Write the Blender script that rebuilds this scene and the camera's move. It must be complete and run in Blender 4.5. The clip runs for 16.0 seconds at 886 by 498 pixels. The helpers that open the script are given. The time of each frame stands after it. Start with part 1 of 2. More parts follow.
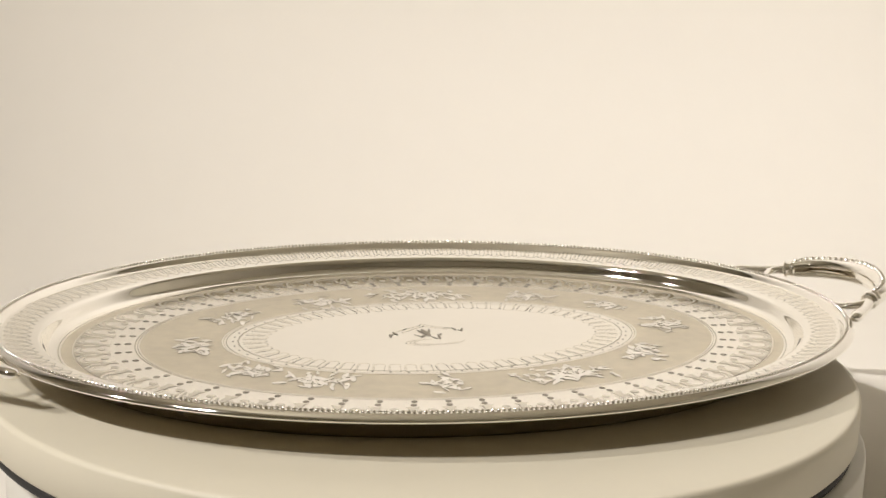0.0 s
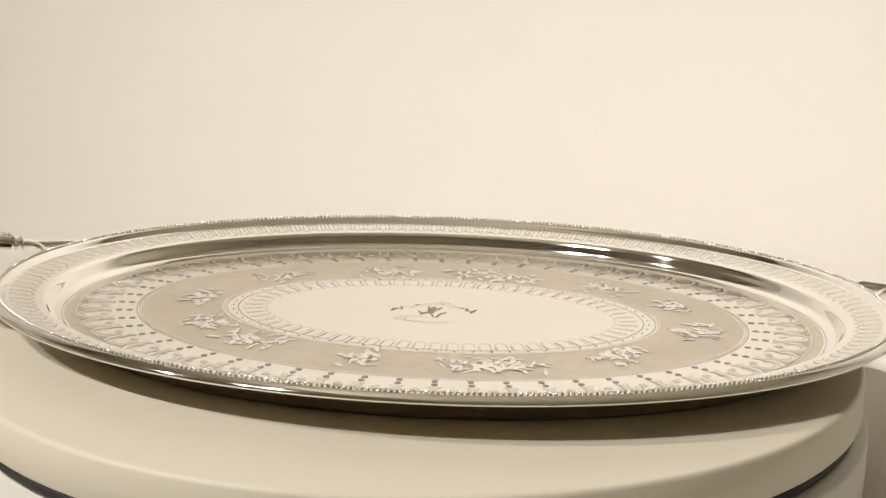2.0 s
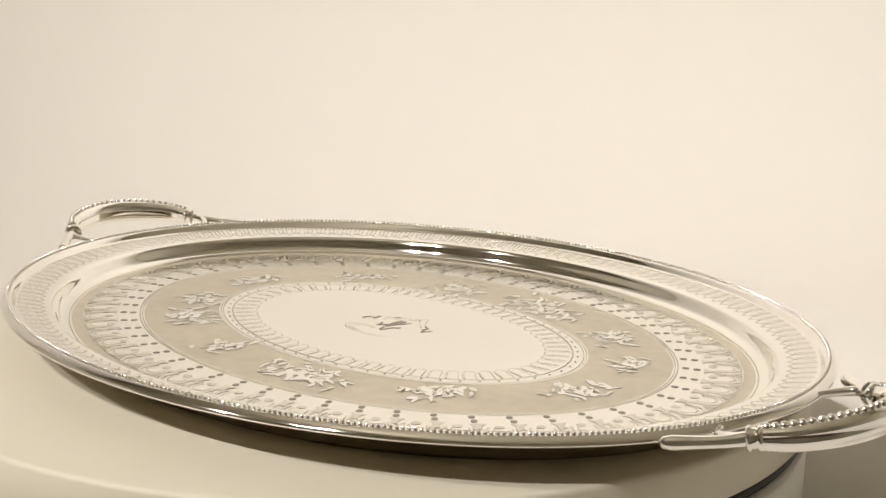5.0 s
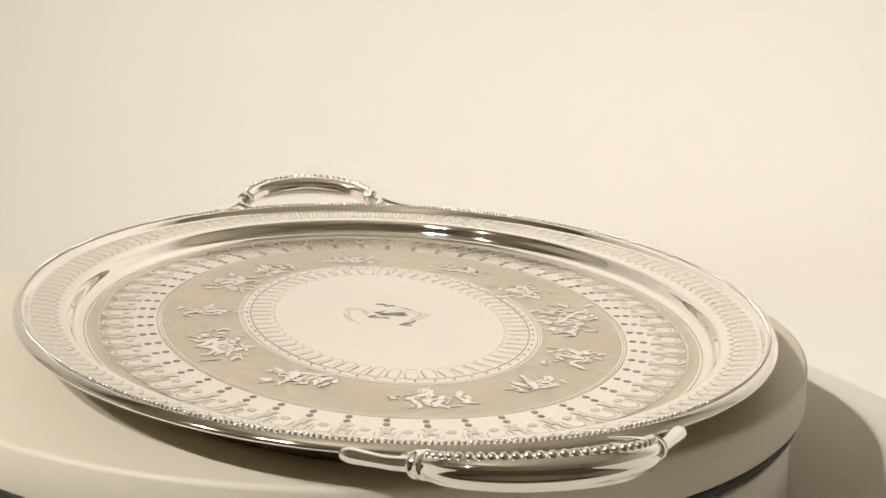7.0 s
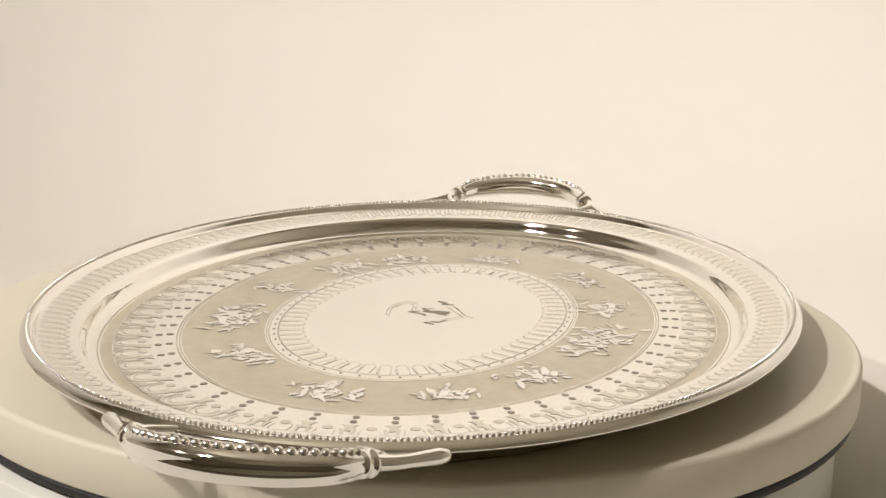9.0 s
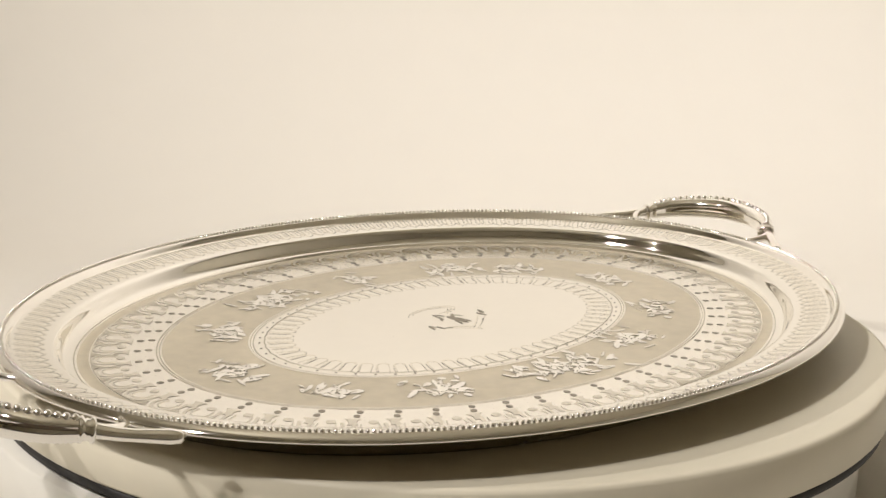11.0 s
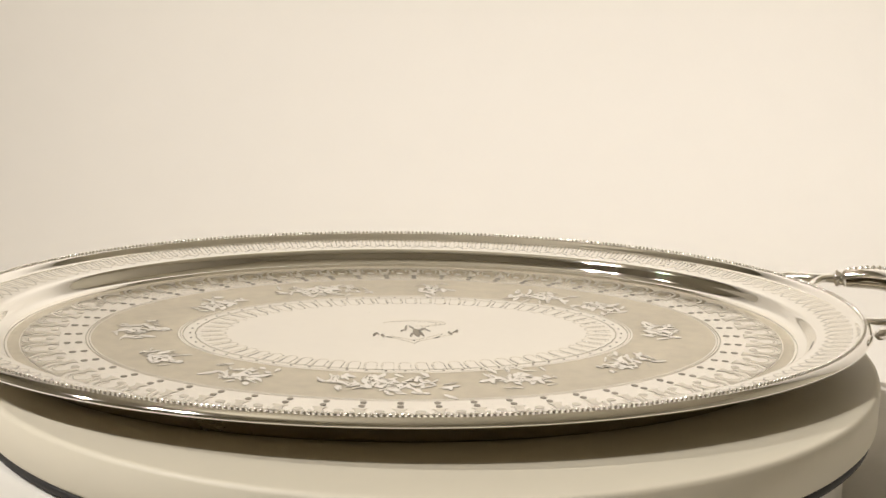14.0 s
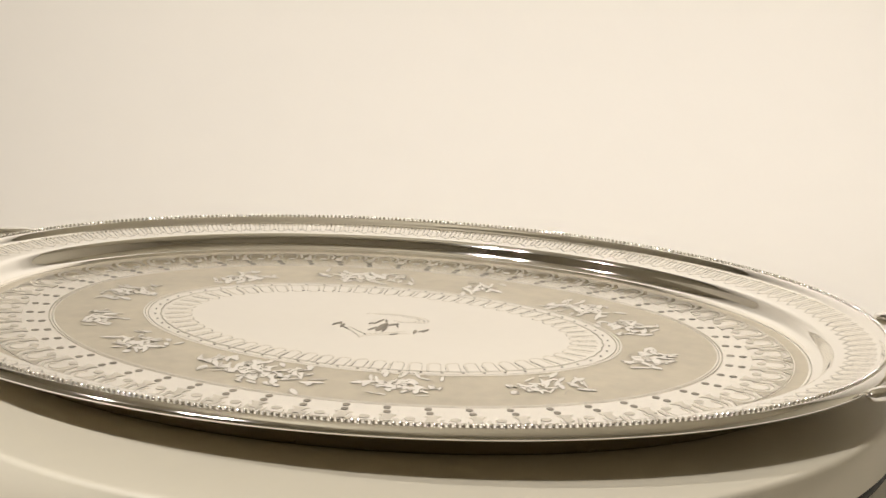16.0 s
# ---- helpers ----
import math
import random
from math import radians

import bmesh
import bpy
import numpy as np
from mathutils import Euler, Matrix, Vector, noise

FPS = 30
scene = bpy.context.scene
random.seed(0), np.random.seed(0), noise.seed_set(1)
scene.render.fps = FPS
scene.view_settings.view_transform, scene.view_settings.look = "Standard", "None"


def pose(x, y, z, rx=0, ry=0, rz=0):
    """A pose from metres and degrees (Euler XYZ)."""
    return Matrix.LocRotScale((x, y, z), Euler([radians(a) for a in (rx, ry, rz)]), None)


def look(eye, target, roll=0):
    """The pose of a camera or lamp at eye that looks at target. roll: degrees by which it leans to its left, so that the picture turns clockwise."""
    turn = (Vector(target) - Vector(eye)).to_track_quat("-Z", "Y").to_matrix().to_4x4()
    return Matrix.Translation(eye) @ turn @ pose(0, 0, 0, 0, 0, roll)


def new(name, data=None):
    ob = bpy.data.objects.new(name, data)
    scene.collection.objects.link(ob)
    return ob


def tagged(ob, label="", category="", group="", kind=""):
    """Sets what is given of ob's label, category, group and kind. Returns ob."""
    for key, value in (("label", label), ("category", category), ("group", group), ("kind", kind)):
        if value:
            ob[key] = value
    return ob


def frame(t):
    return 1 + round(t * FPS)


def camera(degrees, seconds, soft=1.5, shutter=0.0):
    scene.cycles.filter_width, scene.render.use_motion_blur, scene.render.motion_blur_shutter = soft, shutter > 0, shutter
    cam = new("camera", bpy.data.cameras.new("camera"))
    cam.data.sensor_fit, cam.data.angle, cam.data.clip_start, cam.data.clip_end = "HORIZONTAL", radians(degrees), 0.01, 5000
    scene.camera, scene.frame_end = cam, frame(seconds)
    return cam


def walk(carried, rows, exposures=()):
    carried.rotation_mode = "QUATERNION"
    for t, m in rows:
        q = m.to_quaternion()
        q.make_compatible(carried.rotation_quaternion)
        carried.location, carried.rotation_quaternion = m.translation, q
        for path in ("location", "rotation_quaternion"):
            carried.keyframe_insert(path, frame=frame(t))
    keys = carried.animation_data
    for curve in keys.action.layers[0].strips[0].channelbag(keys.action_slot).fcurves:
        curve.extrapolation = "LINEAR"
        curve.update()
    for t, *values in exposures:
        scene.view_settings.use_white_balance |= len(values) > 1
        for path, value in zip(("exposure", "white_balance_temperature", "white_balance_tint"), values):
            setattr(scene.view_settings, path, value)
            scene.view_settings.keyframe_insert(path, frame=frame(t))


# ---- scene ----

# ---- camera ----
cam = camera(33.56, 16.0, soft=1.5)
PATH = [
    (0.0, pose(-0.0083, -0.9816, 0.2654, 78.532, -1.588, -0.243)),
    (0.5, pose(-0.0112, -0.9565, 0.2593, 78.390, -1.472, -0.426)),
    (1.0, pose(-0.0093, -0.9489, 0.2583, 78.061, -1.327, -0.444)),
    (1.5, pose(-0.0097, -0.9498, 0.2594, 77.686, -1.308, -0.659)),
    (2.0, pose(-0.0099, -0.9491, 0.2597, 77.506, -1.290, -0.921)),
    (2.5, pose(-0.0087, -0.9464, 0.2568, 77.629, -1.275, -1.118)),
    (3.0, pose(-0.0055, -0.9470, 0.2571, 77.664, -1.103, -1.185)),
    (3.5, pose(-0.0015, -0.9455, 0.2547, 77.992, -1.048, -1.351)),
    (4.0, pose(0.0095, -0.9426, 0.2512, 78.391, -1.018, -1.396)),
    (4.5, pose(0.0140, -0.9415, 0.2499, 78.577, -1.118, -1.746)),
    (4.7, pose(0.0115, -0.9417, 0.2530, 78.412, -1.217, -2.106)),
    (6.8, pose(0.0241, -0.9443, 0.2537, 77.711, -1.429, -2.022)),
    (7.0, pose(0.0225, -0.9454, 0.2549, 77.570, -1.411, -1.945)),
    (7.5, pose(0.0161, -0.9427, 0.2530, 77.456, -1.381, -1.817)),
    (8.0, pose(0.0134, -0.9418, 0.2480, 77.602, -1.460, -1.579)),
    (8.2, pose(0.0131, -0.9420, 0.2470, 77.630, -1.423, -1.467)),
    (10.3, pose(-0.0124, -0.9529, 0.2655, 76.797, -1.569, -1.026)),
    (10.5, pose(-0.0117, -0.9544, 0.2655, 76.822, -1.599, -0.934)),
    (11.0, pose(-0.0094, -0.9584, 0.2647, 76.984, -1.454, -0.835)),
    (11.5, pose(-0.0102, -0.9598, 0.2648, 77.026, -1.485, -0.919)),
    (12.0, pose(-0.0080, -0.9617, 0.2615, 77.226, -1.417, -0.867)),
    (12.5, pose(-0.0068, -0.9626, 0.2606, 77.322, -1.395, -0.887)),
    (13.0, pose(-0.0052, -0.9635, 0.2563, 77.632, -1.381, -0.889)),
    (13.5, pose(-0.0040, -0.9639, 0.2556, 77.822, -1.420, -0.940)),
    (14.0, pose(-0.0029, -0.9640, 0.2538, 78.108, -1.474, -1.030)),
    (14.5, pose(-0.0017, -0.9647, 0.2514, 78.240, -1.585, -1.066)),
    (15.0, pose(0.0007, -0.9614, 0.2526, 78.034, -1.764, -1.042)),
    (15.5, pose(0.0012, -0.8987, 0.2353, 78.184, -1.920, -1.180)),
    (16.0, pose(0.0048, -0.8854, 0.2325, 77.950, -1.754, -1.057)),
]
walk(cam, PATH)

# Angle of the turntable, in degrees, at each time.
TURN = [(0.0, 34.55), (0.5, 27.59), (1.0, 20.58), (1.5, 13.66), (2.0, 6.87), (2.5, 0.02), (3.0, -6.82), (3.5, -13.54), (4.0, -20.10), (4.5, -26.52), (4.7, -29.23), (6.8, -59.70), (7.0, -62.57), (7.5, -69.69), (8.0, -76.76), (8.2, -79.50), (10.3, -107.30), (10.5, -110.07), (11.0, -116.99), (11.5, -123.83), (12.0, -130.70), (12.5, -137.48), (13.0, -144.23), (13.5, -150.87), (14.0, -157.47), (14.5, -163.99), (15.0, -170.38), (15.5, -176.78), (16.0, -183.20)]


# ---- light ----
world = bpy.data.worlds.new("room_air")
world.use_nodes = True
world.node_tree.nodes["Background"].inputs["Color"].default_value = (1.0, 0.9, 0.75, 1)
world.node_tree.nodes["Background"].inputs["Strength"].default_value = 0.05
scene.world = world
scene.view_settings.exposure = -0.01


def spot_lamp(name, place, target, watts, size, colour=(1.0, 0.944, 0.898), spread=180):
    lamp = bpy.data.lights.new(name, "AREA")
    lamp.shape, lamp.size, lamp.energy, lamp.color, lamp.spread = "DISK", size, watts, colour, radians(spread)
    ob = new(name, lamp)
    ob.matrix_world = look(place, target)
    return ob


spot_lamp("ceiling_spot_or_fill_lamp", (-1.25, -1.15, 1.60), (0.75, 0.40, 0.1), 15.0, 0.06, spread=172)
spot_lamp("ceiling_spot_or_fill_lamp", (-1.42, -1.04, 1.60), (0.70, 0.35, 0.1), 7.0, 0.04, spread=172)
spot_lamp("ceiling_spot_or_fill_lamp", (-2.00, -0.62, 1.62), (0.60, 0.10, 0.0), 5.5, 0.03, spread=80)
# Added fill next to the main spot, brightens the backdrop's right side.
spot_lamp("ceiling_spot_or_fill_lamp", (-1.21, -1.19, 1.62), (1.05, 0.80, 0.60), 9.5, 0.05, spread=64)


# ---- materials ----
def material(name, colour, rough=0.5, metal=0.0, vary=0.06, scale=30.0, bump=0.0, bump_scale=200.0, rough_vary=0.05,
             stretch=(1, 1, 1)):
    m = bpy.data.materials.new(name)
    m.use_nodes = True
    n, l = m.node_tree.nodes, m.node_tree.links
    b = n["Principled BSDF"]
    co = n.new("ShaderNodeTexCoord")
    mp = n.new("ShaderNodeMapping")
    mp.inputs["Scale"].default_value = stretch
    l.new(co.outputs["Object"], mp.inputs["Vector"])
    big, fine = n.new("ShaderNodeTexNoise"), n.new("ShaderNodeTexNoise")
    big.inputs["Scale"].default_value, fine.inputs["Scale"].default_value = scale, scale * 9
    for t in (big, fine):
        t.inputs["Detail"].default_value = 5
        l.new(mp.outputs["Vector"], t.inputs["Vector"])
    mix = n.new("ShaderNodeMix")
    mix.data_type = "FLOAT"
    mix.inputs[0].default_value = 0.4
    l.new(big.outputs["Fac"], mix.inputs[2])
    l.new(fine.outputs["Fac"], mix.inputs[3])
    ramp = n.new("ShaderNodeValToRGB")
    lo = [max(0.0, c * (1 - vary)) for c in colour]
    hi = [min(1.0, c * (1 + vary)) for c in colour]
    ramp.color_ramp.elements[0].position, ramp.color_ramp.elements[1].position = 0.3, 0.7
    ramp.color_ramp.elements[0].color, ramp.color_ramp.elements[1].color = (*lo, 1), (*hi, 1)
    l.new(mix.outputs[0], ramp.inputs["Fac"])
    l.new(ramp.outputs["Color"], b.inputs["Base Color"])
    b.inputs["Metallic"].default_value = metal
    rr = n.new("ShaderNodeMapRange")
    rr.inputs["To Min"].default_value, rr.inputs["To Max"].default_value = max(0.01, rough - rough_vary), rough + rough_vary
    l.new(mix.outputs[0], rr.inputs["Value"])
    l.new(rr.outputs["Result"], b.inputs["Roughness"])
    if bump:
        bn, bt = n.new("ShaderNodeBump"), n.new("ShaderNodeTexNoise")
        bt.inputs["Scale"].default_value, bt.inputs["Detail"].default_value = bump_scale, 4
        l.new(mp.outputs["Vector"], bt.inputs["Vector"])
        bn.inputs["Strength"].default_value, bn.inputs["Distance"].default_value = bump, 0.001
        l.new(bt.outputs["Fac"], bn.inputs["Height"])
        l.new(bn.outputs["Normal"], b.inputs["Normal"])
    return m


SILVER = material("polished_silver", (0.965, 0.945, 0.90), 0.045, 1.0, 0.02, 12, 0.012, 40, 0.02)
BEAD = material("bead_silver", (0.96, 0.94, 0.89), 0.17, 1.0, 0.03, 60, 0.0, 40, 0.05)
SATIN = material("satin_silver", (0.955, 0.93, 0.88), 0.13, 1.0, 0.04, 20, 0.05, 300, 0.05)
RAISED = material("burnished_relief_silver", (0.97, 0.955, 0.93), 0.10, 1.0, 0.03, 40, 0.06, 400, 0.04)
CHASED = material("chased_silver", (0.755, 0.72, 0.645), 0.30, 1.0, 0.10, 60, 0.15, 900, 0.06)
MATTED = material("matted_silver", (0.71, 0.66, 0.555), 0.42, 1.0, 0.13, 11, 0.25, 1500, 0.05)
CUT = material("engraved_silver", (0.64, 0.60, 0.52), 0.38, 1.0, 0.12, 60, 0.2, 1200, 0.06)
FAINT = material("lightly_cut_silver", (0.84, 0.81, 0.735), 0.19, 1.0, 0.08, 60, 0.15, 900, 0.06)
# Underside silver: darker, browner and rougher than the polished top.
UNDER = material("darker_underside_silver", (0.44, 0.385, 0.29), 0.26, 1.0, 0.12, 25, 0.1, 200, 0.06)
TARNISH = material("tarnished_silver", (0.37, 0.34, 0.285), 0.42, 1.0, 0.15, 60, 0.2, 1200, 0.06)
PAINT = material("white_platter_paint", (0.72, 0.672, 0.545), 0.5, 0.0, 0.02, 6, 0.03, 300, 0.06)
BASE = material("white_base_plastic", (0.74, 0.72, 0.66), 0.5, 0.0, 0.03, 8, 0.03, 300, 0.06)
BLACK = material("black_rubber", (0.012, 0.011, 0.011), 0.6, 0.0, 0.2, 40)
PAPER = material("backdrop_paper", (0.80, 0.765, 0.70), 0.85, 0.0, 0.012, 3, 0.05, 500, 0.05)
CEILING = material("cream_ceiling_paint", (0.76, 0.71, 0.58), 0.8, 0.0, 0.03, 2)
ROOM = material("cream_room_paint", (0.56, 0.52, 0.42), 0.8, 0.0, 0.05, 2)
FLOORING = material("brown_floor", (0.16, 0.125, 0.09), 0.6, 0.0, 0.1, 5)


# ---- mesh helpers ----
def part(name, bm, mat, parent=None, label="", smooth=True):
    me = bpy.data.meshes.new(name)
    bm.to_mesh(me)
    bm.free()
    me.materials.append(mat)
    if smooth:
        for f in me.polygons:
            f.use_smooth = True
    ob = new(name, me)
    ob.parent = parent
    if label:
        ob["label"] = label
    return ob


def shared(name, me, parent, m):
    ob = new(name, me)
    ob.parent = parent
    ob.matrix_local = m
    return ob


def mesh_of(name, bm, mat):
    me = bpy.data.meshes.new(name)
    bm.to_mesh(me)
    bm.free()
    me.materials.append(mat)
    for f in me.polygons:
        f.use_smooth = True
    return me


def lathe(profile, seg=128, cap_first=False, cap_last=False):
    """A round body from (radius, height) rows."""
    return oval_lathe([(r, r, z) for r, z in profile], seg, cap_first, cap_last)


def oval_lathe(profile, seg=256, cap_first=False, cap_last=False):
    """An oval body from (half length, half width, height) rows."""
    bm = bmesh.new()
    rings = []
    for a, b, z in profile:
        rings.append([bm.verts.new((a * math.cos(2 * math.pi * i / seg), b * math.sin(2 * math.pi * i / seg), z)) for i in range(seg)])
    for lower, upper in zip(rings, rings[1:]):
        for i in range(seg):
            k = (i + 1) % seg
            bm.faces.new((lower[i], lower[k], upper[k], upper[i]))
    if cap_first:
        bm.faces.new(rings[0][::-1])
    if cap_last:
        bm.faces.new(rings[-1])
    bmesh.ops.recalc_face_normals(bm, faces=bm.faces)
    return bm


def box(x0, y0, z0, x1, y1, z1):
    bm = bmesh.new()
    bmesh.ops.create_cube(bm, size=1)
    bmesh.ops.scale(bm, vec=(x1 - x0, y1 - y0, z1 - z0), verts=bm.verts)
    bmesh.ops.translate(bm, vec=((x0 + x1) / 2, (y0 + y1) / 2, (z0 + z1) / 2), verts=bm.verts)
    return bm


def tube(points, radii, seg=20, shape=None):
    """A closed body swept along points; radii: (across, upright) at each point; shape: points of the section, else an ellipse."""
    bm = bmesh.new()
    shape = shape or [(math.cos(2 * math.pi * i / seg), math.sin(2 * math.pi * i / seg)) for i in range(seg)]
    pts = [Vector(p) for p in points]
    rings = []
    for i, p in enumerate(pts):
        d = (pts[min(i + 1, len(pts) - 1)] - pts[max(i - 1, 0)]).normalized()
        side = d.cross(Vector((0, 0, 1))).normalized()
        up = side.cross(d)
        rx, rz = radii[i]
        rings.append([bm.verts.new(p + side * (c * rx) + up * (s * rz)) for c, s in shape])
    n = len(shape)
    for lower, upper in zip(rings, rings[1:]):
        for i in range(n):
            bm.faces.new((lower[i], lower[(i + 1) % n], upper[(i + 1) % n], upper[i]))
    bm.faces.new(rings[0][::-1])
    bm.faces.new(rings[-1])
    bmesh.ops.recalc_face_normals(bm, faces=bm.faces)
    return bm


def add_bead(bm, m, r, u=8, v=6):
    c = m.translation
    rows = [[bm.verts.new((c.x + r * math.sin(math.pi * k / v) * math.cos(2 * math.pi * i / u), c.y + r * math.sin(math.pi * k / v) * math.sin(2 * math.pi * i / u),
                           c.z + r * math.cos(math.pi * k / v))) for i in range(u)] for k in range(1, v)]
    top, low = bm.verts.new((c.x, c.y, c.z + r)), bm.verts.new((c.x, c.y, c.z - r))
    for i in range(u):
        j = (i + 1) % u
        bm.faces.new((top, rows[0][i], rows[0][j]))
        bm.faces.new((low, rows[-1][j], rows[-1][i]))
        for a, b in zip(rows, rows[1:]):
            bm.faces.new((a[i], b[i], b[j], a[j]))


def add_lobe(bm, x, y, length, width, turn, z, dome, n=12, point=0.6):
    """A small domed leaf shape, pointed at one end."""
    ring = []
    for i in range(n):
        t = 2 * math.pi * i / n
        px = math.cos(t) * length / 2
        py = math.sin(t) * width / 2 * (1 - point * 0.5 * (math.cos(t) + 1) / 2)
        ring.append(bm.verts.new((x + px * math.cos(turn) - py * math.sin(turn), y + px * math.sin(turn) + py * math.cos(turn), z)))
    mid = [bm.verts.new((x + (v.co.x - x) * 0.6, y + (v.co.y - y) * 0.6, z + dome * 0.8)) for v in ring]
    top = bm.verts.new((x, y, z + dome))
    for i in range(n):
        k = (i + 1) % n
        bm.faces.new((ring[i], ring[k], mid[k], mid[i]))
        bm.faces.new((mid[i], mid[k], top))


def add_ribbon(bm, pts, width, z, lift=0.0):
    """A thin line of the given width along (x, y) points, with a small ridge."""
    prev = None
    for i, (x, y) in enumerate(pts):
        x0, y0 = pts[max(i - 1, 0)]
        x1, y1 = pts[min(i + 1, len(pts) - 1)]
        d = math.hypot(x1 - x0, y1 - y0) or 1
        nx, ny = -(y1 - y0) / d * width / 2, (x1 - x0) / d * width / 2
        row = (bm.verts.new((x + nx, y + ny, z)), bm.verts.new((x, y, z + lift)), bm.verts.new((x - nx, y - ny, z)))
        if prev:
            bm.faces.new((prev[1], row[1], row[0], prev[0]))
            bm.faces.new((prev[2], row[2], row[1], prev[1]))
        prev = row


# ---- room ----
TABLE_Z = -0.092
sweep = bmesh.new()
section = [(-0.45, TABLE_Z)]
section += [(0.50 + 0.30 * math.sin(radians(a)), TABLE_Z + 0.30 - 0.30 * math.cos(radians(a))) for a in range(0, 91, 6)]
section += [(0.80, 1.55)]
outer = [(-0.45, TABLE_Z - 0.004)]
outer += [(0.50 + 0.304 * math.sin(radians(a)), TABLE_Z + 0.30 - 0.304 * math.cos(radians(a))) for a in range(0, 91, 6)]
outer += [(0.804, 1.55)]
loop = section + outer[::-1]
sides = [[sweep.verts.new((x, y, z)) for y, z in loop] for x in (-2.45, 2.45)]
for i in range(len(loop)):
    k = (i + 1) % len(loop)
    sweep.faces.new((sides[0][i], sides[0][k], sides[1][k], sides[1][i]))
bmesh.ops.recalc_face_normals(sweep, faces=sweep.faces)
tagged(part("backdrop", sweep, PAPER), "seamless cream paper backdrop sweeping up behind the turntable", "backdrop", kind="structure")
tagged(part("photo_table", box(-2.45, -0.45, -0.9, 2.45, 0.5, TABLE_Z - 0.0045), BASE, smooth=False),
       "plain white table under the paper backdrop", "table", kind="structure")
# Added out of view: a pale panel for the tray's well to reflect.
tagged(part("unseen_reflector_wing", box(-1.306, -0.20, TABLE_Z + 0.001, -1.30, 0.79, 0.55), PAPER, smooth=False),
       "unseen cream paper wing added to brighten the tray's reflections", "backdrop", kind="structure")
tagged(part("floor", box(-2.6, -3.0, -1.0, 2.6, 2.2, -0.9), FLOORING, smooth=False), "plain brown floor of the room", "floor", kind="structure")
tagged(part("ceiling", box(-2.6, -3.0, 2.1, 2.6, 2.2, 2.2), CEILING, smooth=False), "cream painted ceiling above the table", "ceiling", kind="structure")
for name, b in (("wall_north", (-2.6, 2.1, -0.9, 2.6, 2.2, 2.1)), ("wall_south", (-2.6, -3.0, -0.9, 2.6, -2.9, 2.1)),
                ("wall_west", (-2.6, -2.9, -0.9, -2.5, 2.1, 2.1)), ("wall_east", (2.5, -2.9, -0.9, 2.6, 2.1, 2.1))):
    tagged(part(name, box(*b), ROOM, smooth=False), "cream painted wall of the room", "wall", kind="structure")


# ---- turntable ----
PLATTER_TOP = -0.0091
turntable = tagged(new("turntable"), "round white display turntable with a black gap below its platter", "turntable")
turntable.matrix_world = pose(0, 0, TABLE_Z)
part("housing", lathe([(0.286, 0.0), (0.2888, 0.002), (0.2888, 0.0450), (0.2873, 0.0464), (0.10, 0.0466)], 160, True, True), BASE, turntable, "white base drum")
part("bearing_ring", lathe([(0.2040, 0.0467), (0.2040, 0.0480), (0.12, 0.0481)], 160, True, True), BLACK, turntable, "black bearing ring")
platter = part("platter", lathe([(0.12, -0.0284), (0.285, -0.0284), (0.2930, -0.0276), (0.2948, -0.0255), (0.2948, -0.0030), (0.2941, -0.0011),
                                 (0.2926, -0.0002), (0.2908, 0.0), (0.05, 0.0)], 192, True, True), PAINT, turntable, "white painted platter")
part("rubber_skirt", lathe([(0.13, -0.0346), (0.2908, -0.0346), (0.2920, -0.0338), (0.2920, -0.0286), (0.13, -0.0286)], 160, True, True), BLACK, platter, "thin black rubber skirt")


# ---- oval tray ----
LENGTHS = (0.0, 0.1476, 0.2049, 0.2575, 0.2989, 0.36)
WIDTHS = (0.0, 0.0950, 0.1472, 0.1958, 0.2345, 0.2915)


def half_width(a):
    """Half width of the oval whose half length is a: the bands keep their breadth all round."""
    if a < 0.1476:
        return a * 0.0950 / 0.1476 if a < 0.03 else 0.0950 - (0.1476 - a) * (0.0950 - 0.0193) / (0.1476 - 0.03)
    return float(np.interp(a, LENGTHS, WIDTHS))


def on_oval(a, t):
    return a * math.cos(t), half_width(a) * math.sin(t)


def even_angles(a, count, start=0.0):
    """Angles that part the oval into equal lengths."""
    t = np.linspace(0, 2 * math.pi, 4001)
    x, y = a * np.cos(t), half_width(a) * np.sin(t)
    s = np.concatenate([[0], np.cumsum(np.hypot(np.diff(x), np.diff(y)))])
    return [float(np.interp(((i + start) / count) * s[-1], s, t)) for i in range(count)]


def frame_on(a, t, z=0.0, slope=0.0):
    """A pose on the oval: x along it, y outwards (tilted up by slope), z off the surface."""
    x, y = on_oval(a, t)
    nx, ny = math.cos(t) / a, math.sin(t) / half_width(a)
    return Matrix.Translation((x, y, z)) @ Matrix.Rotation(math.atan2(ny, nx) - math.pi / 2, 4, "Z") @ Matrix.Rotation(slope, 4, "X")


def band(rows, **kw):
    return oval_lathe([(a, half_width(a), z) for a, z in rows], **kw)


def ring_line(a, width, z, t=0.0001):
    return band([(a - width / 2, z), (a, z + t), (a + width / 2, z)])


tray = tagged(new("serving_tray"), "oval silver tray with engraved bands, beaded rim and two handles", "tray")
centre = part("centre_panel", band([(0.004, 0.0), (0.03, 0.0), (0.08, 0.0), (0.12, 0.0), (0.1485, 0.0)], cap_first=True), SILVER, tray)
frieze = part("frieze_band", band([(0.1485, 0.0), (0.170, -0.0001), (0.188, -0.0001), (0.2049, 0.0)]), MATTED, tray, "matted band with raised motifs")
border = part("border_band", band([(0.2049, 0.0), (0.225, 0.0), (0.2488, 0.0)]), SATIN, tray, "pale band of dots and arches")
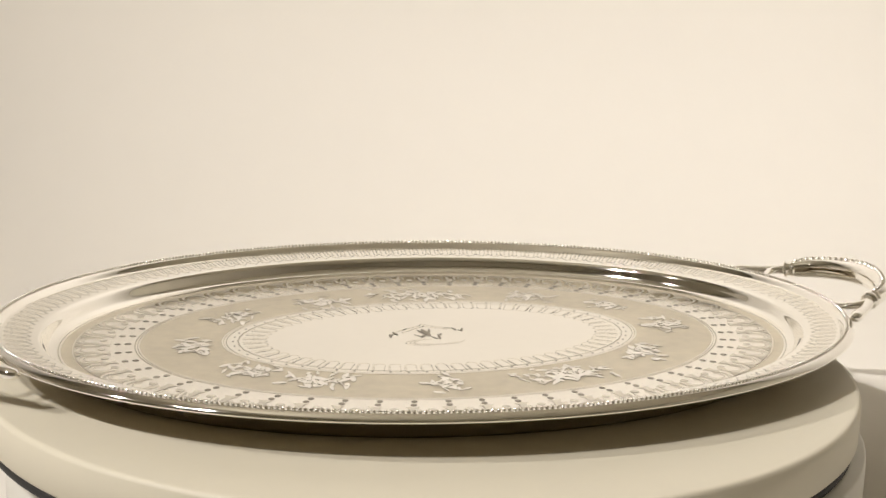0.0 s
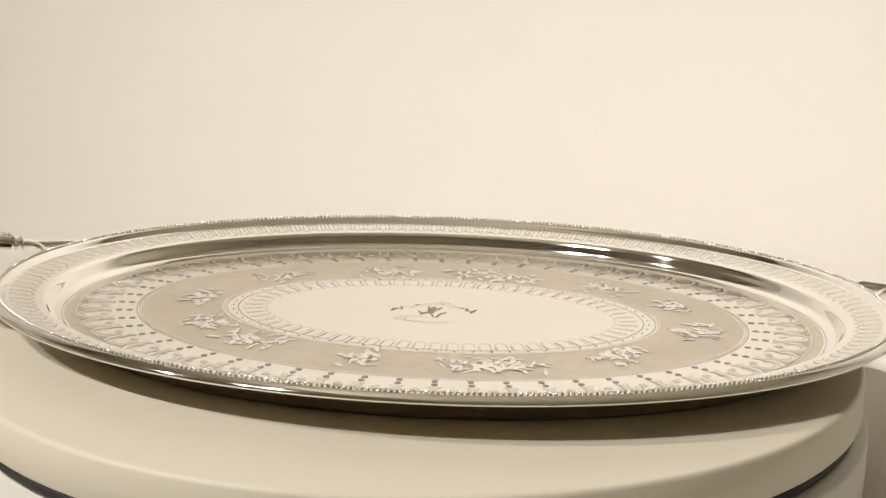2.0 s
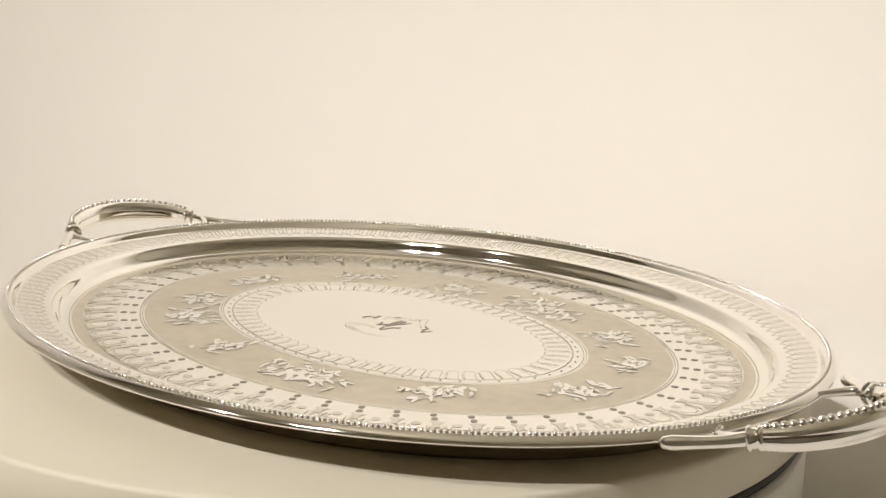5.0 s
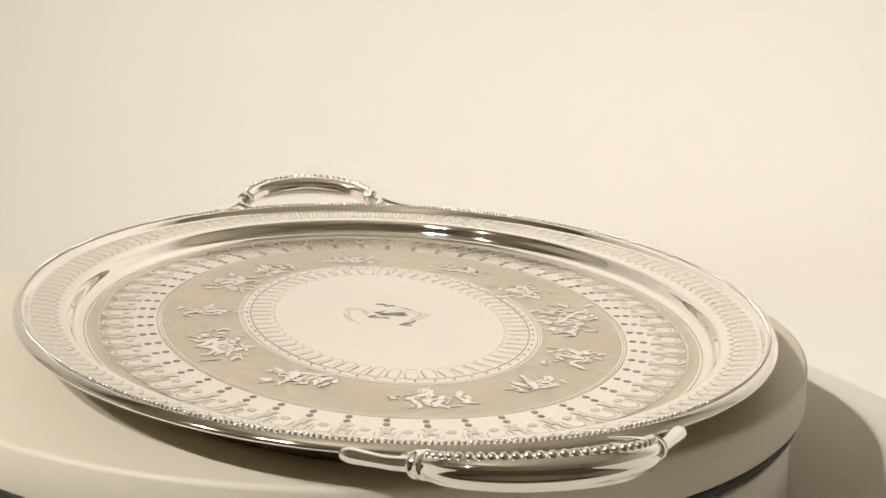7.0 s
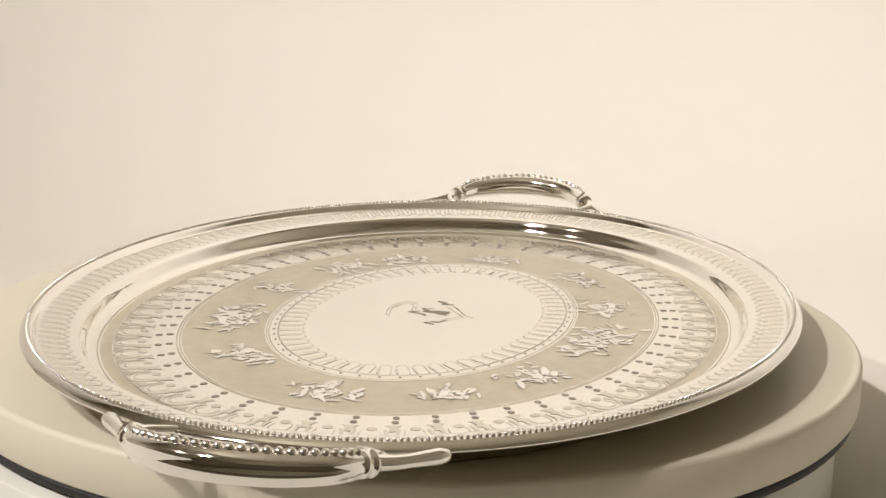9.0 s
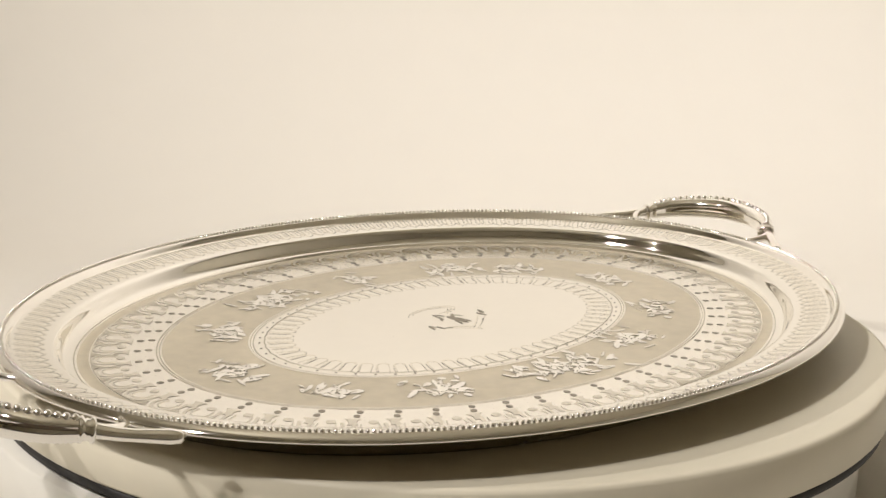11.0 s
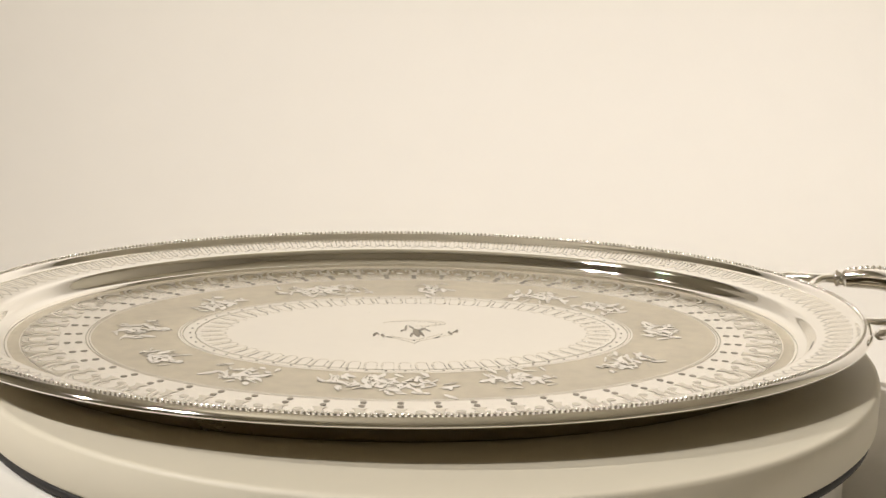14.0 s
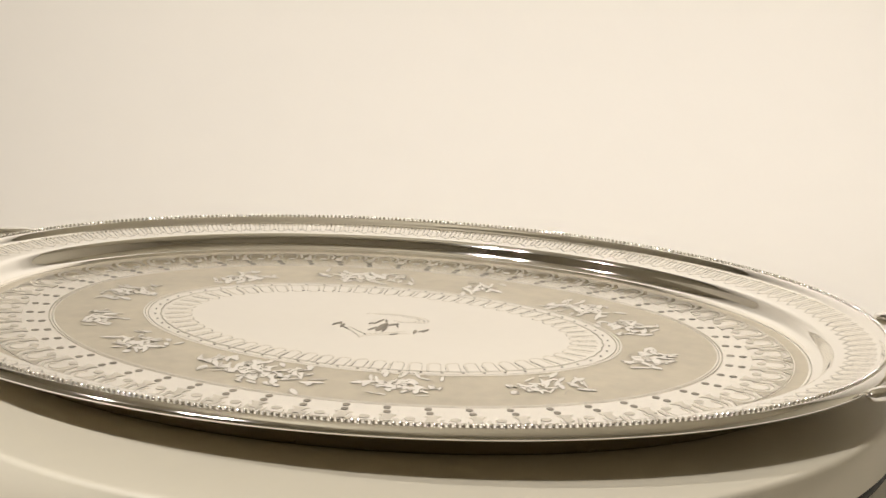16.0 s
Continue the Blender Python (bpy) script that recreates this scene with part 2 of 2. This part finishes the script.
groove = part("plain_band", band([(0.2488, 0.0), (0.2494, -0.0003), (0.2556, -0.0003), (0.2562, 0.0)]), MATTED, tray)
FLANGE = [(0.2562, 0.0), (0.2600, 0.0001), (0.2624, 0.0005), (0.2642, 0.0014), (0.2653, 0.0028), (0.2661, 0.0045), (0.2668, 0.0063), (0.2675, 0.0082), (0.2683, 0.0098),
          (0.2692, 0.0108), (0.2704, 0.0114), (0.2718, 0.0117), (0.2760, 0.0122), (0.2800, 0.0128), (0.2870, 0.0139), (0.2932, 0.0149)]
flange = part("flange", band(FLANGE), SILVER, tray, "curved well and broad flange")
rim = part("rim_moulding", band([(0.2932, 0.0149), (0.2936, 0.0147), (0.2940, 0.0150), (0.2945, 0.0158), (0.2953, 0.0170), (0.2962, 0.0181), (0.2970, 0.0188), (0.2976, 0.0190),
                                 (0.2999, 0.0190), (0.3008, 0.0186), (0.3018, 0.0179), (0.3028, 0.0171), (0.3037, 0.0161), (0.3043, 0.0152),
                                 (0.3044, 0.0146), (0.3038, 0.0139), (0.3010, 0.0134)]), SILVER, tray)
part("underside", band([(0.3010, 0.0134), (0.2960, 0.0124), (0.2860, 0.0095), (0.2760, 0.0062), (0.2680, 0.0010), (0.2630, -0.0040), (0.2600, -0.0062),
                        (0.2560, -0.0090), (0.2510, -0.0090), (0.2490, -0.0050), (0.20, -0.0040)], cap_last=True), UNDER, tray, "darker underside with a low foot")

beads = bmesh.new()
for t in even_angles(0.2988, 540):
    x, y = on_oval(0.2988, t)
    add_bead(beads, Matrix.Translation((x, y, 0.0195)), 0.00122, 10, 7)
tagged(part("beaded_edge", beads, BEAD, rim, "row of small round beads"), kind="stuff")

# lines round the bands
for a, w, m, owner in ((0.1497, 0.0010, SILVER, frieze), (0.1470, 0.0007, CUT, centre), (0.2062, 0.0006, CUT, border), (0.2080, 0.0008, CUT, border),
                       (0.2478, 0.0007, CUT, border), (0.2578, 0.0007, CUT, flange)):
    part("engraved_line", ring_line(a, w, 0.00022), m, owner)

# centre panel: dots, wavy line and tongues
bm = bmesh.new()
add_lobe(bm, 0, 0, 0.0019, 0.0015, 0, 0.0002, 0.0001, 8, 0)
small_dot = mesh_of("small_dot", bm, TARNISH)
for t in even_angles(0.1425, 64):
    shared("small_dot", small_dot, centre, frame_on(0.1425, t))
bm = bmesh.new()
wave = []
for i, t in enumerate(even_angles(0.1382, 64 * 8)):
    a = 0.1382 + 0.0009 * abs(math.cos(math.pi * i / 8)) ** 0.6
    wave.append(on_oval(a, t))
add_ribbon(bm, wave + wave[:2], 0.0008, 0.0002)
part("wavy_line", bm, CUT, centre)
bm = bmesh.new()
loop_line = [(-0.0034, 0.0080)] + [(0.0034 * math.sin(radians(a)), -0.0055 - 0.0032 * math.cos(radians(a))) for a in range(-90, 91, 15)] + [(0.0034, 0.0070)]
add_ribbon(bm, loop_line, 0.0007, 0.0002)
add_ribbon(bm, [(0.0040, 0.0078), (0.0043, 0.0), (0.0040, -0.0058)], 0.0009, 0.00021)
tongue_mesh = mesh_of("engraved_tongue", bm, FAINT)
for t in even_angles(0.128, 64):
    shared("engraved_tongue", tongue_mesh, centre, frame_on(0.128, t))

# border band: dots, cups, drops, arches and corner leaves
bm = bmesh.new()
add_lobe(bm, 0, 0, 0.0046, 0.0039, math.pi / 2, 0.00018, 0.0001, 14, 0.1)
dot = mesh_of("pierced_dot", bm, TARNISH)
bm = bmesh.new()
add_lobe(bm, 0, 0, 0.0052, 0.0062, math.pi / 2, 0.00018, 0.0002, 14, 0.3)
drop = mesh_of("engraved_drop", bm, CHASED)
bm = bmesh.new()
side = [(-0.0050, -0.0046), (-0.0030, -0.0026), (-0.0020, 0.0010), (-0.0030, 0.0050)]
vs = [[bm.verts.new((x * s, y, 0.0002)) for x, y in side] for s in (1, -1)]
for k in range(3):
    bm.faces.new((vs[0][k], vs[1][k], vs[1][k + 1], vs[0][k + 1]))
bmesh.ops.recalc_face_normals(bm, faces=bm.faces)
cup = mesh_of("engraved_cup", bm, CHASED)


def horseshoe(bm, half, top, foot, width):
    line = [(-half * 0.86, foot), (-half * 0.98, foot * 0.4)] + [(half * math.sin(radians(a)), top * math.cos(radians(a))) for a in range(-90, 91, 12)]
    line += [(half * 0.98, foot * 0.4), (half * 0.86, foot)]
    add_ribbon(bm, line, width, 0.0002, 0.00008)


bm = bmesh.new()
horseshoe(bm, 0.0089, 0.0086, -0.0075, 0.0021)
horseshoe(bm, 0.0054, 0.0050, -0.0060, 0.0010)
arch_mesh = mesh_of("engraved_arch", bm, CHASED)
bm = bmesh.new()
bm.faces.new([bm.verts.new((x, y, 0.0002)) for x, y in ((-0.0044, 0.0028), (-0.0012, -0.0012), (0.0, -0.0036), (0.0012, -0.0012), (0.0044, 0.0028))])
leaf = mesh_of("corner_leaf", bm, CUT)
N_BORDER = 56
for a, name, me, start in ((0.2128, "pierced_dot", dot, 0.0), (0.2198, "pierced_dot", dot, 0.0), (0.2292, "engraved_cup", cup, 0.0), (0.2300, "engraved_drop", drop, 0.5),
                           (0.2386, "engraved_arch", arch_mesh, 0.5), (0.2445, "corner_leaf", leaf, 0.0)):
    for t in even_angles(a, N_BORDER, start):
        shared(name, me, border, frame_on(a, t))

# flange: fringe of pointed tongues
bm = bmesh.new()
add_ribbon(bm, [(-0.0054, 0.0088), (-0.0053, -0.0020), (-0.0040, -0.0052), (0.0, -0.0088), (0.0040, -0.0052), (0.0053, -0.0020)], 0.0013, 0.0002)
add_ribbon(bm, [(-0.0022, 0.0080), (-0.0020, -0.0040)], 0.0009, 0.0002)
add_ribbon(bm, [(0.0022, 0.0080), (0.0020, -0.0040)], 0.0009, 0.0002)
fringe = mesh_of("fringe_tongue", bm, FAINT)
for t in even_angles(0.2835, 150):
    shared("fringe_tongue", fringe, flange, frame_on(0.2835, t, 0.01335, 0.158))

# frieze: raised motifs, plain leafy shapes in their places
def relief(lobes, wide, deep, grow, base, flat):
    """A low relief of overlapping leaf shapes on a fine grid; grow widens every shape."""
    step = 0.0006
    nx, ny = int((wide + 0.022) / step), int((deep + 0.022) / step)
    gx, gy = np.meshgrid((np.arange(nx) - nx / 2) * step, (np.arange(ny) - ny / 2) * step)
    h = np.zeros_like(gx)
    for px, py, ln, wd, tn, top in lobes:
        lx = (gx - px) * math.cos(tn) + (gy - py) * math.sin(tn)
        ly = -(gx - px) * math.sin(tn) + (gy - py) * math.cos(tn)
        narrow = 1 - 0.35 * np.clip(lx / ln + 0.5, 0, 1)
        r = (lx / (ln / 2 + grow)) ** 2 + (ly / ((wd / 2) * narrow + grow)) ** 2
        h = np.maximum(h, top * np.clip(2.6 * (1 - r), 0, 1))
    z = np.where(h > 0, base if flat else base + h, 0)
    bm = bmesh.new()
    grid = {}
    for j in range(ny - 1):
        for i in range(nx - 1):
            if h[j, i] > 0 and h[j, i + 1] > 0 and h[j + 1, i] > 0 and h[j + 1, i + 1] > 0:
                q = []
                for jj, ii in ((j, i), (j, i + 1), (j + 1, i + 1), (j + 1, i)):
                    if (jj, ii) not in grid:
                        grid[jj, ii] = bm.verts.new((gx[jj, ii], gy[jj, ii], z[jj, ii]))
                    q.append(grid[jj, ii])
                bm.faces.new(q)
    return bm


MOTIFS = ((-0.1685, 0.0078, 0.040, 0.030), (-0.1264, 0.0795, 0.042, 0.032), (-0.0540, 0.1088, 0.044, 0.036), (0.0283, 0.1182, 0.080, 0.042),
          (0.1088, 0.0933, 0.040, 0.032), (0.1596, 0.0550, 0.034, 0.028), (0.1760, -0.0100, 0.042, 0.034), (0.1257, -0.0767, 0.040, 0.034),
          (0.0504, -0.1154, 0.062, 0.038), (-0.0319, -0.1168, 0.028, 0.042), (-0.1070, -0.0900, 0.042, 0.036), (-0.1440, -0.0600, 0.040, 0.036))
rng = random.Random(7)
for x, y, wide, deep in MOTIFS:
    face = math.atan2(y / 0.0147, x / 0.03) - math.pi / 2
    lobes, lines = [], []
    for i in range(int(wide * deep / 3.3e-5)):
        px, py = rng.gauss(0, wide * 0.25), rng.gauss(0, deep * 0.22)
        px, py = max(-wide / 2, min(wide / 2, px)), max(-deep / 2, min(deep / 2, py))
        turn = rng.gauss(math.pi / 2, 0.75)
        lobes.append((px, py, rng.uniform(0.006, 0.015), rng.uniform(0.0024, 0.0058), turn, rng.uniform(0.00008, 0.00026)))
        if i % 2:
            reach = rng.uniform(0.003, 0.008)
            px, py, turn = px + rng.gauss(0, 0.002), py + rng.gauss(0, 0.002), turn + rng.gauss(0, 0.5)
            lines.append([(px + math.cos(turn + b * 0.5) * reach * b, py + math.sin(turn + b * 0.5) * reach * b) for b in (-0.5, -0.2, 0.1, 0.5)])
    for _ in range(4):
        px, py, reach, turn = rng.uniform(-0.62, 0.62) * wide, rng.uniform(-0.5, 0.5) * deep, rng.uniform(0.004, 0.012), rng.gauss(0, 0.5)
        lines.append([(px + math.cos(turn + b * 0.5) * reach * b, py + math.sin(turn + b * 0.5) * reach * b) for b in (-0.5, -0.2, 0.1, 0.5)])
    m = Matrix.Translation((x, y, 0)) @ Matrix.Rotation(face, 4, "Z")
    e = part("motif_outline", relief(lobes, wide, deep, 0.00040, 0.00010, True), CUT, frieze)
    e.matrix_local = m
    e = part("raised_motif", relief(lobes, wide, deep, 0.0, 0.00011, False), RAISED, frieze)
    e.matrix_local = m
    bm = bmesh.new()
    for line in lines:
        add_ribbon(bm, line, rng.uniform(0.0005, 0.0009), 0.00040)
    e = tagged(part("chasing", bm, CUT, frieze), kind="stuff")
    e.matrix_local = m

# frieze: small engraved birds and marks between the motifs
bm = bmesh.new()
for t in even_angles(0.178, 22, 0.37):
    x, y = on_oval(0.178 + rng.uniform(-0.016, 0.016), t + rng.gauss(0, 0.05))
    for _ in range(rng.choice((1, 2, 3))):
        add_lobe(bm, x + rng.gauss(0, 0.0016), y + rng.gauss(0, 0.0016), rng.uniform(0.0012, 0.0036), rng.uniform(0.0007, 0.0012), rng.uniform(0, math.pi), 0.00012, 0.0, 8)
tagged(part("speckle", bm, CUT, frieze), kind="stuff")

# emblem in the middle
bm = bmesh.new()
for x, y, ln, wd, tn in ((-5, 5, 20, 7, 90), (-8, 8, 13, 3.4, 97), (-1, 10, 10, 2.8, 75), (1, -7, 14, 2.6, 80), (-9, -3, 10, 4, 50), (-3, -9, 8, 2.2, 110), (4, -1, 5, 2.5, 60),
                         (-13, -1, 7, 1.8, 120), (-32, 2, 8, 3, 80), (-27, 7, 9, 3.2, 100), (-30, 4, 6, 2, 60), (23, 8, 9, 3, 70), (18, 11, 8, 3.2, 95), (21, 6, 6, 2, 110),
                         (14, 15, 6, 1.6, 150), (-17, 17, 6, 1.6, 40)):
    add_lobe(bm, x / 1000, y / 1000, ln / 1000, wd * 0.8 / 1000, radians(tn), 0.0002, 0.0, 10)
part("emblem", bm, TARNISH, centre, "dark engraved emblem")
bm = bmesh.new()
for rx, ry, a0, a1 in ((0.021, 0.0085, 100, 350), (0.018, 0.0065, 90, 330), (0.015, 0.0050, 140, 260)):
    add_ribbon(bm, [(-0.006 + rx * math.cos(radians(a)), -0.019 + ry * math.sin(radians(a))) for a in range(a0, a1 + 1, 10)], 0.0007, 0.0002)
for line in (((-0.026, 0.011), (-0.014, 0.019), (-0.004, 0.025), (0.0, 0.031)), ((-0.022, 0.008), (-0.010, 0.017), (0.0, 0.024)), ((0.017, 0.013), (0.008, 0.020), (0.0, 0.029)),
             ((0.013, 0.012), (0.005, 0.018), (-0.002, 0.024))):
    add_ribbon(bm, list(line), 0.0009, 0.0002)
part("emblem_banner", bm, FAINT, centre)

# handles
def spline(ctrl, n):
    """Points on a smooth curve through ctrl."""
    c = [Vector(p) for p in ctrl]
    c = [2 * c[0] - c[1]] + c + [2 * c[-1] - c[-2]]
    out = []
    for i in range(1, len(c) - 2):
        for k in range(n):
            t = k / n
            a, b, d, e = c[i - 1], c[i], c[i + 1], c[i + 2]
            out.append(0.5 * (2 * b + (d - a) * t + (2 * a - 5 * b + 4 * d - e) * t * t + (3 * b - a - 3 * d + e) * t ** 3))
    out.append(c[-2])
    return out


bm = bmesh.new()
add_bead(bm, Matrix.Identity(4), 0.0023, 12, 8)
BEAD_MESH = mesh_of("bead", bm, BEAD)
bm = bmesh.new()
add_bead(bm, Matrix.Identity(4), 0.0013, 8, 6)
LOW_BEAD = mesh_of("lower_bead", bm, BEAD)


def handle(parent):
    h = new("handle")
    h.parent = parent
    line = spline([(0.3240, -0.0550, 0.0203), (0.3400, -0.0440, 0.0228), (0.3515, -0.0240, 0.0248), (0.3560, 0.0, 0.0258), (0.3515, 0.0240, 0.0248),
                   (0.3400, 0.0440, 0.0228), (0.3240, 0.0550, 0.0203)], 8)
    n = len(line) - 1
    grow = [0.62 + 0.38 * math.sin(math.pi * i / n) ** 0.7 for i in range(n + 1)]
    shape = [(0.0, 1.0), (0.45, 0.92), (0.80, 0.62), (0.92, 0.40), (0.82, 0.30), (1.0, 0.0), (0.92, -0.35), (0.70, -0.62), (0.60, -0.70), (0.62, -0.85), (0.35, -1.0),
             (-0.35, -1.0), (-0.70, -0.70), (-0.80, -0.30), (-0.74, -0.12), (-0.82, 0.10), (-0.74, 0.45), (-0.45, 0.90)]
    part("grip", tube(line, [(0.0078 * g, 0.0082 * g) for g in grow], shape=shape), SILVER, h)
    for k in range(27):
        q = 2 + (n - 4) * k / 26
        i = min(int(q), n - 1)
        p = line[i].lerp(line[i + 1], q - i)
        out = Vector((p.x - 0.29, p.y * 0.6, 0)).normalized()
        shared("bead", BEAD_MESH, h, Matrix.Translation(p + out * (0.0012 * grow[i]) + Vector((0, 0, 0.0082 * grow[i]))))
    for k in range(44):
        q = 2 + (n - 4) * k / 43
        i = min(int(q), n - 1)
        p = line[i].lerp(line[i + 1], q - i)
        shared("lower_bead", LOW_BEAD, h, Matrix.Translation(p - Vector((0, 0, 0.0080 * grow[i]))))
    for s in (-1, 1):
        d = (line[1] - line[0]) if s < 0 else (line[-2] - line[-1])
        d = d.normalized()
        p = line[0] if s < 0 else line[-1]
        cpts = [p + d * k for k in (-0.0045, -0.0038, -0.0020, -0.0012, 0.0, 0.0012, 0.0020, 0.0038, 0.0045)]
        r = (0.0044, 0.0064, 0.0068, 0.0052, 0.0058, 0.0052, 0.0068, 0.0064, 0.0044)
        part("collar", tube(cpts, [(k, k) for k in r]), SILVER, h)
        arm = spline([p - d * 0.002, (0.3120, s * 0.0665, 0.0178), (0.2995, s * 0.0765, 0.0163), (0.2885, s * 0.0850, 0.0152)], 6)
        part("terminal", tube(arm, [(k, k * 0.9) for k in np.interp(range(len(arm)), (0, 3, 8, 15, 17, 18), (0.0046, 0.0040, 0.0036, 0.0044, 0.0036, 0.0012))]), SILVER, h)
        prong = spline([p - d * 0.003, (0.3120, s * 0.0600, 0.0185), (0.3020, s * 0.0540, 0.0165), (0.2950, s * 0.0420, 0.0155)], 5)
        part("prong", tube(prong, [(0.0036 - 0.0001 * i, 0.0034 - 0.0001 * i) for i in range(len(prong))]), SILVER, h)
    return h


first = handle(tray)
first.matrix_local = Matrix.Rotation(radians(1.1), 4, "Z")
second = handle(tray)
second.matrix_local = Matrix.Rotation(math.pi + radians(1.1), 4, "Z")


# ---- what moves ----
def turn_rows(cx, cy, z, lean):
    """Poses of a thing that turns about the upright axis: its place at angle 0 and its own angle."""
    times = sorted({t for t, _ in TURN} | {5.2, 5.7, 6.2, 8.7, 9.2, 9.7})
    rows = []
    for t in times:
        a = float(np.interp(t, [q[0] for q in TURN], [q[1] for q in TURN]))
        rows.append((t, pose(0, 0, 0, 0, 0, a) @ pose(cx, cy, z, 0, 0, lean)))
    return rows


def motions():
    walk(tray, turn_rows(0.0113, 0.0210, 0.0, -16.15))
    walk(platter, turn_rows(-0.0077, 0.0089, PLATTER_TOP - TABLE_Z, 0.0))


motions()
